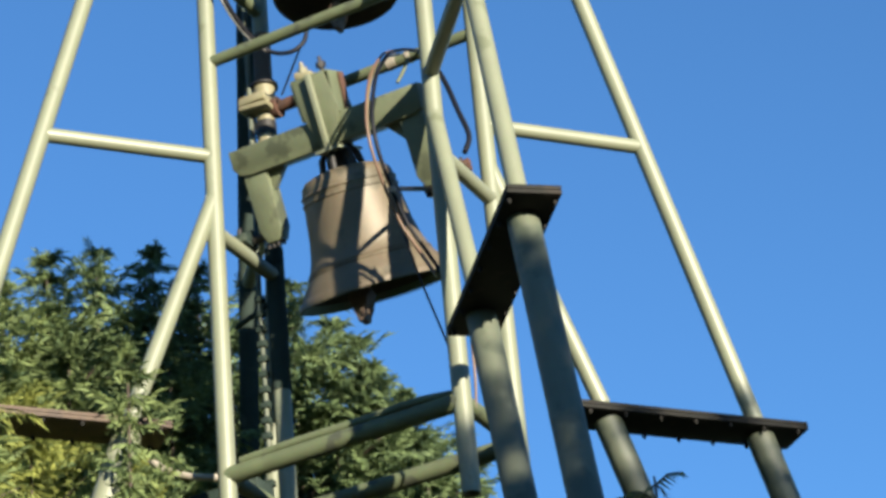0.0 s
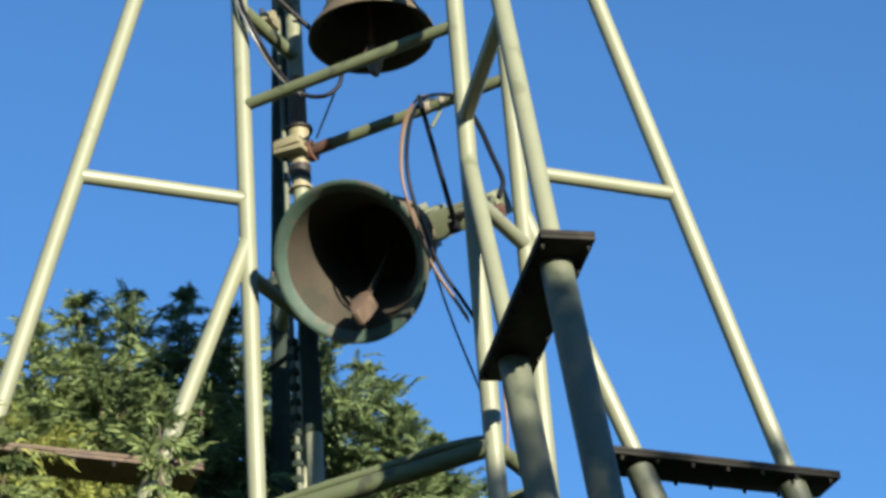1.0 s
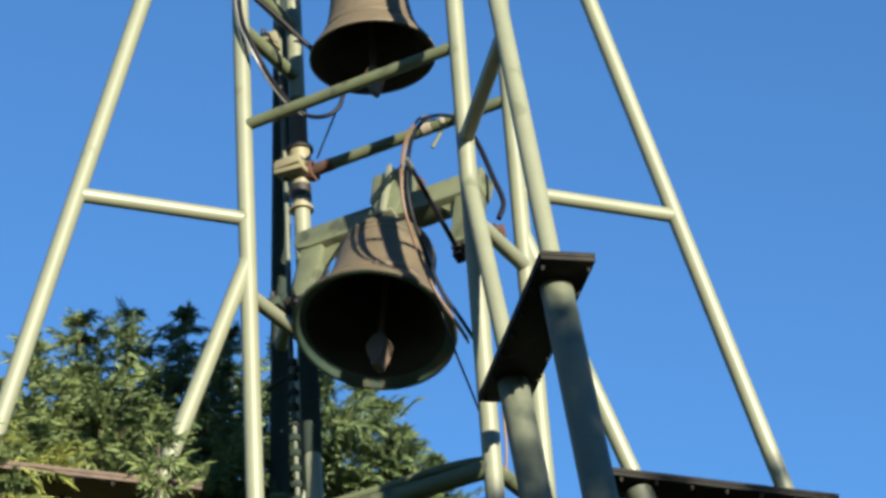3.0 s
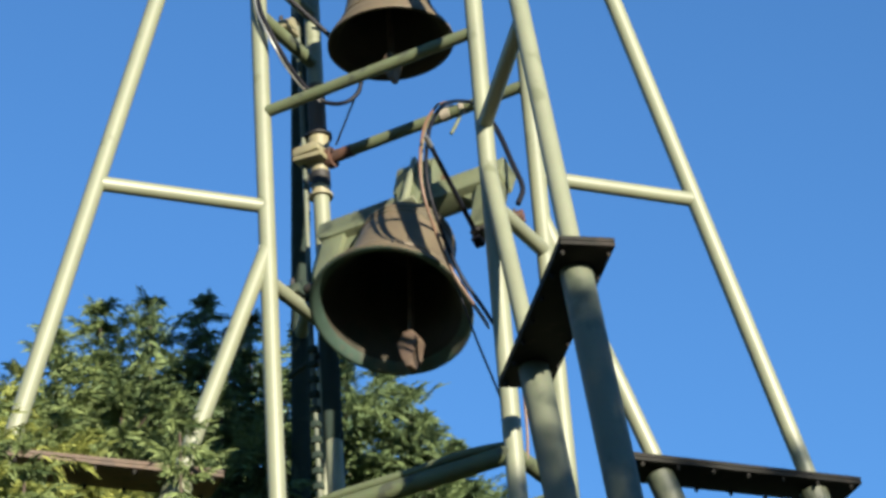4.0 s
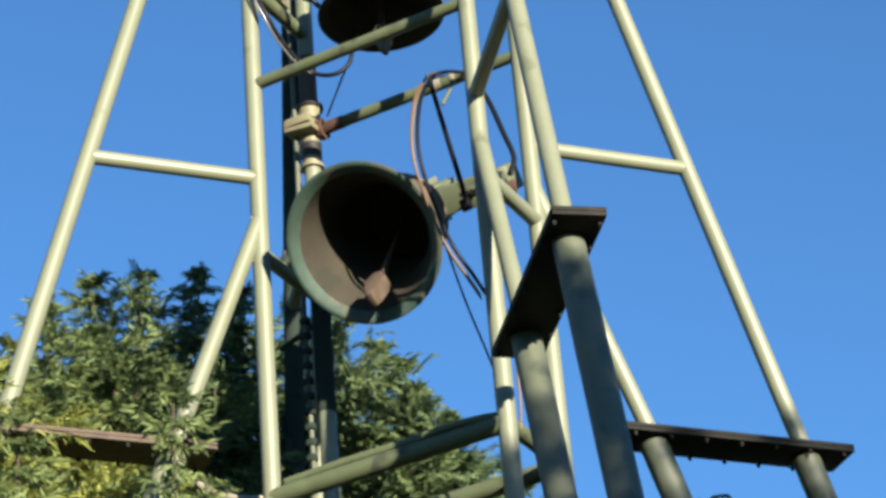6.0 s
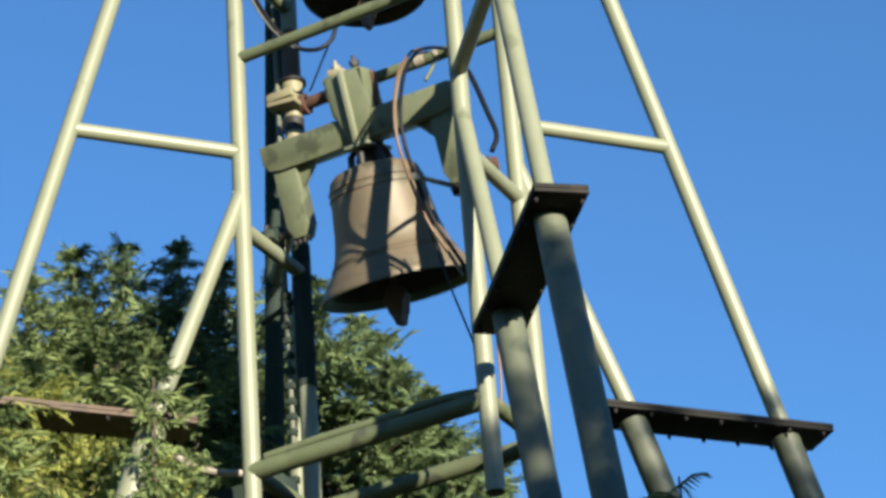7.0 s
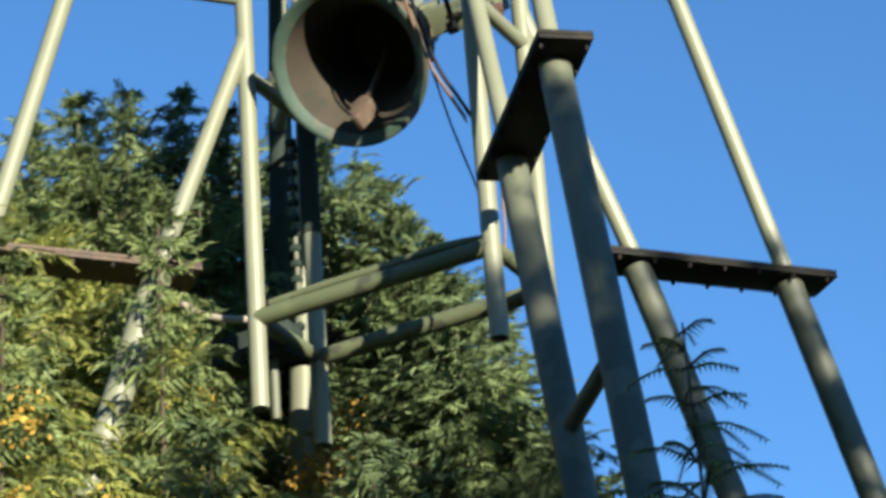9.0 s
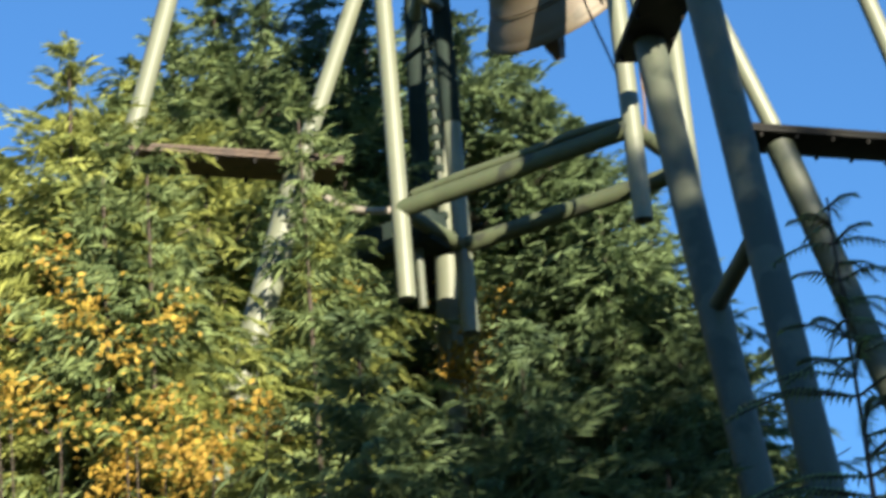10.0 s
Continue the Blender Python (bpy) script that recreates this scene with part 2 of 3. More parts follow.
tower = thing("bell_tower", TOWER, "tall open bell tower of pale green painted steel tubes", "bell tower")
for k in CORNER:
    part("post", pipe(at(k, 0, Z_END), at(k, 0, 11.7), 0.042), PAINT, tower)
    part("upper_leg", rod(bmesh.new(), at(k, OUT_PLATE, Z_PLATE), at(k, 0.0, Z_STRUT + OUT_STRUT / LEG_SLOPE), 0.042), PAINT, tower)
    part("strut", rod(bmesh.new(), at(k, 0.02, Z_STRUT), at(k, OUT_STRUT, Z_STRUT), 0.036), PAINT, tower)
    part("brace", rod(bmesh.new(), at(k, 0.0, Z_BRACE), at(k, OUT_BRACE, Z_PLATE), 0.040), PAINT, tower)
    u, v = CORNER[k]
    spin = math.degrees(math.atan2(v * math.sin(SPLAY), u * math.cos(SPLAY)))
    mid = at(k, 0.86, 0)
    # Shade under the plates is in PLATE_DARK; corner a shows the sunlit brown.
    for z in (Z_PLATE - 0.004, Z_PLATE - 0.024):
        part("flange_plate", block((1.16, 0.22, 0.018), pose(mid.x, mid.y, z, 0, 0, spin), 0.002), PLATE_BROWN if k == "a" else PLATE_DARK, tower, "rusty steel flange plate")
    # Corners b and c and all cross bars get the shade-darkened paint.
    part("lower_leg", rod(bmesh.new(), at(k, OUT_PLATE, Z_PLATE - 0.033), at(k, OUT_PLATE + 0.27 * Z_PLATE, 0), 0.066), PAINT if k in "ad" else PAINT_LOW, tower, "green painted steel leg tube")
    part("lower_leg", rod(bmesh.new(), at(k, OUT_BRACE, Z_PLATE - 0.033), at(k, OUT_BRACE + 0.31 * Z_PLATE, 0), 0.066), PAINT if k in "ad" else PAINT_LOW, tower, "green painted steel leg tube")
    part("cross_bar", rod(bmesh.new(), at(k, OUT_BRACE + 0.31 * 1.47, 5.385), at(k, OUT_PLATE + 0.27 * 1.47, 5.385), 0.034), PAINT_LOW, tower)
    gus = bmesh.new()
    corners = [at(k, o, z) for o, z in ((0.02, Z_BRACE + 0.13), (0.02, Z_MID - 0.06), (0.085, Z_MID - 0.03))]
    flat = Vector((-v * math.sin(SPLAY), u * math.cos(SPLAY), 0)).normalized() * 0.007
    near, off = [gus.verts.new(p + flat) for p in corners], [gus.verts.new(p - flat) for p in corners]
    gus.faces.new(near), gus.faces.new(off[::-1])
    for i in range(3):
        gus.faces.new((near[i], off[i], off[(i + 1) % 3], near[(i + 1) % 3]))
    part("gusset", gus, PAINT, tower)
    bolt_mesh = None
    for i in range(7):
        for side in (-1, 1):
            o = 0.33 + i * 0.177
            p = at(k, o, Z_PLATE - 0.045) + flat.normalized() * side * 0.092
            if bolt_mesh is None:
                first = part("bolt", rod(rod(bmesh.new(), (0, 0, -0.006), (0, 0, 0.010), 0.010, seg=6), (0, 0, -0.012), (0, 0, -0.006), 0.006, seg=6), PLATE_DARK, tower, smooth=False)
                bolt_mesh = first.data
                first.location = p
            else:
                placed("bolt", bolt_mesh, PLATE_DARK, tower).location = p


def rail(k, j, z, r, mat, name="ring_tube"):
    return part(name, rod(bmesh.new(), at(k, 0, z), at(j, 0, z), r), mat, tower)


rail("a", "b", Z_TOP, 0.030, RING_PAINT)
rail("d", "c", Z_TOP, 0.030, RING_PAINT)
for z in (Z_MID, 9.48, 9.795):
    # The upper tubes on this side take the darker paint for their shade.
    rail("a", "d", z, 0.036, PAINT if z == Z_MID else RING_PAINT, "bearing_tube")
    rail("b", "c", z, 0.036, PAINT, "bearing_tube")
rail("a", "b", Z_RING, 0.042, RING_PAINT)
part("conduit", hose([(-0.52, -0.275, Z_RING + 0.050), (-0.2, -0.27, Z_RING + 0.060), (0.1, -0.268, Z_RING + 0.058), (0.30, -0.27, Z_RING + 0.064), (0.45, -0.268, Z_RING + 0.058), (0.575, -0.225, Z_RING + 0.062)], 0.020), RING_PAINT, tower, "thin mossy conduit strapped along the ring tube")
# Added dark tubes: shade on the rear post and leg, put into colour.
part("shade_tube", pipe(at("d", 0, 7.28), at("d", 0, 8.06), 0.0465, 0.004), DARK_AND_SHADE, tower, "added dark green tube carrying the shade on the post")
part("shade_tube", pipe(at("d", 0, 9.05), at("d", 0, 9.34), 0.0455, 0.003), PLATE_BROWN, tower, "added dark brown tube over the shaded stretch of the post")
part("shade_tube", pipe(at("d", OUT_PLATE - LEG_SLOPE * 0.17, 7.0), at("d", OUT_STRUT - LEG_SLOPE * 2.6, Z_STRUT + 2.6), 0.051, 0.008), DARK_AND_SHADE, tower, "added dark green tube carrying the shade on the leg")
rail("d", "c", Z_RING, 0.042, RING_PAINT)
rail("a", "d", Z_RING, 0.036, RING_PAINT)
rail("b", "c", Z_RING, 0.036, RING_PAINT)


# ---------------------------------------------------------------- bells
def bell_shell(d, h):
    """Outer skin, inner skin and lip of a bell of mouth width d, its lip at z 0."""
    outer = [(0.500, 0.0), (0.499, 0.025), (0.478, 0.06), (0.470, 0.072), (0.466, 0.09), (0.430, 0.15), (0.392, 0.218), (0.397, 0.225), (0.393, 0.236), (0.384, 0.240), (0.388, 0.250), (0.379, 0.258),
             (0.350, 0.36), (0.326, 0.50), (0.310, 0.66), (0.301, 0.755), (0.308, 0.763), (0.307, 0.775), (0.299, 0.782), (0.298, 0.812), (0.305, 0.820), (0.303, 0.834), (0.294, 0.842), (0.291, 0.862),
             (0.284, 0.90), (0.255, 0.94), (0.20, 0.965), (0.14, 0.98), (0.0, 1.0)]
    inner = [(0.425, 0.05), (0.385, 0.14), (0.345, 0.25), (0.315, 0.36), (0.290, 0.5), (0.272, 0.66), (0.258, 0.8), (0.235, 0.9), (0.12, 0.945), (0, 0.95)]
    lip = [(0.500, 0.0), (0.488, -0.006), (0.470, 0.0), (0.425, 0.05)]
    return [turned([(r * d, z * h) for r, z in prof]) for prof in (outer, inner, lip)]


def prism(outline, y0, y1, bevel=0.0):
    """A flat plate: an outline in x and z, from y0 to y1."""
    bm = bmesh.new()
    front = [bm.verts.new((x, y0, z)) for x, z in outline]
    back = [bm.verts.new((x, y1, z)) for x, z in outline]
    bm.faces.new(front)
    bm.faces.new(back[::-1])
    n = len(front)
    for i in range(n):
        bm.faces.new((front[i], back[i], back[(i + 1) % n], front[(i + 1) % n]))
    if bevel:
        bmesh.ops.bevel(bm, geom=bm.edges[:], offset=bevel, segments=2, affect="EDGES", profile=0.5)
    return bm


def make_bell(name, d, h, lip, label, wide=1.0, cranked=True):
    """A bell under a cranked yoke; its own space is centred on the swing axis, which runs along x."""
    b = thing(name, Matrix(), label, "bell", "bells in the tower")
    shell, inside, edge = bell_shell(d, h)
    for bm in (shell, inside, edge):
        bmesh.ops.translate(bm, verts=bm.verts[:], vec=(0, 0, lip))
    part("bell_body", shell, BRONZE, b)
    part("inner_wall", inside, INNER, b, "inside of the bell, darkened for shade")
    # The still bell's lip takes the same shade-darkened colour.
    part("lip", edge, VERDIGRIS if cranked else INNER, b, "verdigris-stained bell lip" if cranked else "bell lip darkened for shade")
    top = lip + h
    low, high = top + 0.105, top + 0.245
    end = 0.53 * wide
    part("yoke_beam", prism([(-end, high), (-end, low + 0.05), (-end + 0.03, low + 0.012), (-end + 0.09, low), (end - 0.07, low), (end - 0.03, low + 0.02), (end - 0.02, high)], -0.065, 0.065, 0.006),
         YOKE_PAINT, b, "olive painted steel yoke beam")
    for x, lean in ((-end + 0.10, -1), (end - 0.10, 1)) if cranked else ():
        part("yoke_arm", prism([(x - 0.062, low + 0.01), (x + 0.062, low + 0.01), (x + 0.058, 0.0), (x + 0.03, -0.06), (x - 0.03, -0.06), (x - 0.058, 0.0)], -0.05, 0.05, 0.005), YOKE_PAINT, b, "olive painted yoke arm")
        part("arm_gusset", prism([(x - lean * 0.06, low + 0.01), (x - lean * 0.16, low + 0.01), (x - lean * 0.06, low - 0.10)], -0.02, 0.02), YOKE_PAINT, b)
        part("axle", rod(bmesh.new(), (x - 0.03, 0, -0.015), (x + lean * 0.12, 0, -0.015), 0.022), IRON, b)
        bolts = bmesh.new()
        for k in (-0.04, -0.013, 0.014, 0.041):
            rod(bolts, (x + k, -0.03, -0.058), (x + k, -0.03, -0.085), 0.011, seg=8)
        part("bearing_bolts", bolts, IRON, b, "black bearing bolts")
    for side in (-1, 1):
        part("bracket_plate", prism([(-0.10, high + 0.20), (0.075, high + 0.20), (0.10, high + 0.03), (0.05, low - 0.012), (-0.035, low - 0.012), (-0.09, high + 0.03)],
                                    side * 0.068, side * 0.085, 0.002), YOKE_PAINT, b, "olive tapered bracket plate")
        part("rib", prism([(-0.012, high + 0.21), (0.012, high + 0.21), (0.012, low - 0.02), (-0.012, low - 0.02)], side * 0.085, side * 0.115, 0.002), PAINT, b)
        part("foot_plate", block((0.13, 0.09, 0.016), pose(0.005, side * 0.085, low - 0.026), 0.003), PAINT, b)
    part("bracket_side", block((0.012, 0.16, 0.20), pose(0.090, 0, high + 0.105, 0, 4, 0), 0.002), YOKE_PAINT, b)
    part("rust_strip", block((0.012, 0.045, 0.19), pose(0.104, 0.03, high + 0.10, 0, 4, 0), 0.002), RUSTY, b, "rust-red strip on the bracket")
    part("bracket_side", block((0.012, 0.16, 0.20), pose(-0.10, 0, high + 0.105, 0, -3, 0), 0.002), YOKE_PAINT, b)
    for x, y in ((-0.06, 0.0), (0.03, 0.02)):
        nut = bmesh.new()
        rod(nut, (x, y, high + 0.12), (x, y, high + 0.300), 0.010, seg=10)
        rod(nut, (x, y, high + 0.245), (x, y, high + 0.272), 0.024, seg=6)
        part("bolt", nut, CREAM if x < 0 else IRON, b, "long clamping bolt and nut")
    part("top_plate", block((0.195, 0.150, 0.012), pose(-0.01, 0, high + 0.206), 0.003), YOKE_PAINT, b)
    part("washer_block", block((0.085, 0.075, 0.034), pose(-0.055, -0.01, high + 0.230, 0, 8, 12), 0.006), CREAM, b, "cream painted washer block")
    loops = bmesh.new()
    for i in range(6):
        a = math.pi / 6 + i * math.pi / 3
        c, s = math.cos(a), math.sin(a)
        rod(loops, (0.10 * c, 0.10 * s, top - 0.03), (0.085 * c, 0.085 * s, top + 0.055), 0.017, seg=10)
        rod(loops, (0.085 * c, 0.085 * s, top + 0.05), (0.03 * c, 0.03 * s, low + 0.01), 0.016, seg=10)
    rod(loops, (0, 0, top - 0.02), (0, 0, low + 0.01), 0.04, seg=12)
    part("crown", loops, IRON, b, "dark iron crown loops")
    return b


def make_clapper(b, length, size=1.0, mat=CLAPPER_IRON):
    """An iron clapper hung from the bell's top, its flat striker facing along x."""
    rodding = rod(bmesh.new(), (0, 0, 0), (0, 0, -length + 0.05), 0.012, 0.016, 10)
    c = part("clapper", rodding, mat, b, "brown iron clapper")
    ball = prism([(-0.03, 0.09), (0.03, 0.09), (0.078, 0.012), (0.072, -0.012), (0.032, -0.085), (0.024, -0.17), (-0.024, -0.17), (-0.032, -0.085), (-0.072, -0.012), (-0.078, 0.012)], -0.05, 0.05, 0.014)
    bmesh.ops.scale(ball, verts=ball.verts[:], vec=(size, size, size))
    bmesh.ops.translate(ball, verts=ball.verts[:], vec=(0, 0, -length))
    part("striker", ball, mat, c, "heavy brown iron striker")
    return c


AXIS_Z = 7.99
LIP, BELL_H, BELL_D = -0.448, 0.622, 0.765
bell = make_bell("swinging_bell", BELL_D, BELL_H, LIP, "weathered bronze bell swinging on an olive steel yoke")
lever = rod(bmesh.new(), (0.395, 0.03, -0.065), (0.456, -0.55, -0.100), 0.013, 0.011, seg=10)
box(lever, (0.045, 0.06, 0.07), pose(0.395, 0.02, -0.07), 0.006)
part("lever", lever, CABLE_BLACK, bell, "thin black lever on the yoke")
part("lever_tip", rod(bmesh.new(), (0.456, -0.55, -0.100), (0.462, -0.61, -0.104), 0.014, 0.012, seg=10), STEEL, bell, "pale steel tip of the lever")
clapper = make_clapper(bell, 0.605, 0.76)
HINGE = 0.10
still = make_bell("hanging_bell", 0.63, 0.54, -0.38, "smaller weathered bronze bell hanging still above", 1.2, False)
still.matrix_basis = TOWER @ pose(0.015, -0.03, 9.56)
still_clapper = make_clapper(still, 0.56, 0.62)
still_clapper.matrix_basis = pose(0, 0, 0.06)

# ---------------------------------------------------------------- trees
def spray(rng, pairs=6, fat=1.0):
    """One feathery conifer spray along +x, length 1: corner points and triangles."""
    pts, tris = [], []

    def blade(start, d, length, width):
        """A drooping, toothed side twig."""
        n = np.array([-d[1], d[0], rng.uniform(-0.25, 0.25)])
        mid = start + d * length * 0.45 + np.array([0, 0, -0.10 * length])
        i = len(pts)
        pts.extend((start, mid - n * width, start + d * length + np.array([0, 0, -0.5 * length]), mid + n * width))
        tris.extend([(i, i + 1, i + 2), (i, i + 2, i + 3)])

    for k in range(pairs):
        f = 0.10 + 0.78 * k / pairs
        start = np.array([f, 0, -0.20 * f * f])
        for sgn in (1, -1):
            a = sgn * rng.uniform(0.6, 0.95)
            length = 0.30 * (1.05 - 0.6 * f) * rng.uniform(0.75, 1.25)
            blade(start, np.array([math.cos(a), math.sin(a), rng.uniform(-0.15, 0.12)]), length, fat * 0.030 * rng.uniform(0.8, 1.25))
    blade(np.array([0.55, 0, -0.06]), np.array([1.0, 0, -0.15]), 0.5, 0.035)
    return np.array(pts), np.array(tris)


def mesh_of(name, pts, tris):
    me = bpy.data.meshes.new(name)
    me.from_pydata(pts.tolist(), [], tris.tolist())
    return me


def basis(d, roll, rng):
    """Rows x (along d), y, z for a spray."""
    d = d / np.linalg.norm(d)
    side = np.cross([0, 0, 1.0], d)
    side /= np.linalg.norm(side) + 1e-9
    up = np.cross(d, side)
    c, s = math.cos(roll), math.sin(roll)
    return np.array([d, c * side + s * up, c * up - s * side])


def conifer_meshes(seed, height, widest, grow, size, density, full=4.5):
    """Trunk with limbs, and the crown of sprays, of a conifer of that height; full metres below its tip the crown thins out."""
    rng = np.random.default_rng(seed)
    kinds = [spray(rng, 10, 0.85) for _ in range(6)]
    filler = [spray(rng, 7, 1.35) for _ in range(3)]
    wood = rod(bmesh.new(), (0, 0, -0.1), (0, 0, height - 0.15), 0.0015 * height + 0.03 * widest, 0.006, 8)
    P, T, base = [], [], 0
    z = height - 0.02
    while z > 0.5:
        down = height - z
        reach = min(widest, grow[0] * min(1.0, 0.25 + down) + grow[1] * down ** grow[2])
        fine = 0.6 + 0.4 * min(1.0, down / 0.9)
        busy = density if down < full else density * 0.10
        n = max(3 if down < full else 1, int(rng.poisson(busy * ((0.9 if down < 1.0 else 0.6) + reach * 2.3))))
        for _ in range(n):
            a = rng.uniform(0, 2 * math.pi)
            rise = rng.uniform(0.15, 0.75) if down < 1.2 else rng.uniform(-0.1, 0.55)
            length = reach * (rng.uniform(0.5, 1.02) if rng.random() < 0.75 else rng.uniform(1.0, 1.38))
            tip = np.array([math.cos(a) * length, math.sin(a) * length, rise * length * 0.8])
            root = np.array([0, 0, z - 0.25 * length])
            if length > 0.5 and rng.random() < 0.25:
                rod(wood, root, root + tip * 0.9, 0.012 * length + 0.004, 0.003, 5, False)
            for f in (0.32, 0.55)[:1 if length < 0.4 else 2]:
                if down > full:
                    break
                turn = a + rng.normal(0, 0.8)
                d = np.array([math.cos(turn), math.sin(turn), rng.uniform(-0.6, 0.2)])
                pts, tris = filler[rng.integers(3)]
                m = basis(d, rng.normal(0, 0.9), rng) * (size * fine * rng.uniform(0.9, 1.3))
                P.append(pts @ m + root + tip * f - m[0] * 0.5)
                T.append(tris + base)
                base += len(pts)
            count = 2 + int(length * 3.0)
            for s in range(count):
                f = 1.0 - (s / count) ** 1.4 * 0.75
                p = root + tip * f + np.array([0, 0, -0.10 * length * f * f])
                turn = a + (0 if s == 0 else rng.choice([-1, 1]) * rng.uniform(0.3, 1.2))
                d = np.array([math.cos(turn), math.sin(turn), rng.uniform(-0.35, 0.2) if down > 0.6 else rng.uniform(0.0, 1.1)])
                pts, tris = kinds[rng.integers(6)]
                m = basis(d, rng.normal(0, 0.33), rng) * (size * fine * rng.uniform(0.65, 1.2))
                P.append(pts @ m + p - m[0] * 0.5)
                T.append(tris + base)
                base += len(pts)
        z -= 0.10 + 0.02 * rng.random()
    return wood, mesh_of("crown", np.concatenate(P), np.concatenate(T))


def make_conifer(seed, height, widest, grow, size, density, mat, label, x, y, spin=0, name="conifer", full=4.5):
    t = thing(name, pose(x, y, 0, 0, 0, spin), label, "tree", "trees round the tower")
    wood, crown = conifer_meshes(seed, height, widest, grow, size, density, full)
    part("trunk", wood, BARK, t, "brown bark trunk and limbs")
    placed("crown", crown, mat, t, "", False)
    return t


# ---------------------------------------------------------------- cables and fittings on the tower
def cable(points, r, mat, label, name="cable"):
    return tagged(placed_thing(name, hose(points, r), mat), label, "cable")


def placed_thing(name, bm, mat):
    ob = part(name, bm, mat)
    ob.matrix_basis = TOWER
    return ob


ARCH = [(0.297, 0.24, 8.864), (0.32, 0.02, 8.736), (0.369, -0.20, 8.578), (0.42, -0.361, 8.447), (0.42, -0.491, 8.264), (0.42, -0.562, 8.024),
        (0.42, -0.543, 7.852), (0.42, -0.445, 7.693), (0.435, -0.34, 7.54), (0.49, -0.28, 7.40), (0.545, -0.27, 7.28)]
cable([(x - 0.004, y - 0.022, z - 0.004) for x, y, z in ARCH], 0.007, CABLE_COPPER, "brown cable arching from the ring to a post")
cable([(x + 0.014, y + 0.004, z + 0.006) for x, y, z in ARCH], 0.009, CABLE_BLACK, "black cable arching beside the brown one")
cable([(x - 0.016, y + 0.012, z - 0.004) for x, y, z in ARCH[1:]], 0.005, CREAM, "thin pale cable arching beside the brown one")
DROOP = [(-0.585, -0.325, 10.3), (-0.575, -0.325, 9.75), (-0.558, -0.32, 9.476), (-0.516, -0.32, 9.335), (-0.485, -0.28, 9.225), (-0.473, -0.20, 9.147), (-0.449, -0.10, 9.075),
         (-0.398, 0.0, 9.016), (-0.297, 0.02, 8.981), (-0.235, 0.05, 9.03), (-0.215, 0.06, 9.10)]
cable(DROOP, 0.011, CABLE_BLACK, "black cable drooping under the upper bell")
cable([(x - 0.016, y - 0.012, z) for x, y, z in DROOP[:8]], 0.006, STEEL, "pale cable hanging beside the black one")
cable([(-0.633, -0.45, 9.781), (-0.552, -0.3, 9.68), (-0.471, -0.15, 9.579), (-0.373, 0.0, 9.439), (-0.314, 0.09, 9.355)], 0.013, CABLE_BLACK, "black cable slanting to the upper bell")
cable([(-0.256, 0.1, 9.096), (-0.36, 0.15, 8.99), (-0.461, 0.2, 8.889)], 0.005, CABLE_BLACK, "thin black cord to the clamp")
cable([(0.33, 0.25, 8.86), (0.46, 0.16, 8.60), (0.555, 0.09, 8.34), (0.612, 0.06, 8.16), (0.60, 0.02, 8.05)], 0.013, CABLE_BLACK, "black cable slanting behind the posts")
cable([(0.395, -0.30, 7.58), (0.45, -0.25, 7.28), (0.55, -0.23, 6.9), (0.575, -0.235, 6.72)], 0.005, CABLE_BLACK, "thin black cord running down to the ring")
cable([(0.66, -0.24, 7.0), (0.65, -0.22, 6.75), (0.63, -0.2, 6.62)], 0.006, CABLE_COPPER, "thin reddish cord on the ring")
cable([(-0.685, 0.24, 11.0), (-0.665, 0.225, 9.0), (-0.672, 0.225, 7.9), (-0.665, 0.225, 6.9)], 0.013, PAINT_LOW, "pale cable running down between the dark columns")
cable([(-1.114, -0.1, 6.935), (-1.022, -0.1, 6.849), (-0.899, -0.1, 6.787), (-0.80, -0.08, 6.76), (-0.70, -0.02, 6.755)], 0.018, CONDUIT_PALE, "bent pale conduit beside the box", "conduit")


def tape(x0, x1, label):
    """Pale tape wound round the rear top tube and the cables on it."""
    ob = placed_thing("cable_tie", rod(bmesh.new(), (x0, 0.266, 8.878), (x1, 0.262, 8.880), 0.037, 0.035, 16), CONDUIT_PALE)
    tagged(ob, label, "cable tie", "ties on the top tube")


tape(0.120, 0.170, "pale tape binding cables to the top tube")
tape(0.235, 0.255, "narrow pale tape binding cables to the top tube")
cable([(0.245, 0.235, 8.85), (0.225, 0.215, 8.77), (0.195, 0.195, 8.70)], 0.009, RING_PAINT, "short dull green cable end hanging under the top tube")


def cable_rack():
    """Dark clips on the cable between the columns, with a cross bar."""
    t = thing("cable_rack", TOWER @ pose(-0.668, 0.222, 6.80), "dark row of cable clips between two steel columns", "cable rack")
    first = part("clip", block((0.046, 0.036, 0.034), None, 0.005), DARK_AND_SHADE, t)
    for i in range(1, 13):
        placed("clip", first.data, DARK_AND_SHADE, t).location = (0.0, 0.0, 0.082 * i)
    part("cross_bar", rod(bmesh.new(), (-0.24, 0.16, 0.98), (0.07, 0.03, 0.98), 0.014, seg=10), DARK_AND_SHADE, t)
    return t


cable_rack()


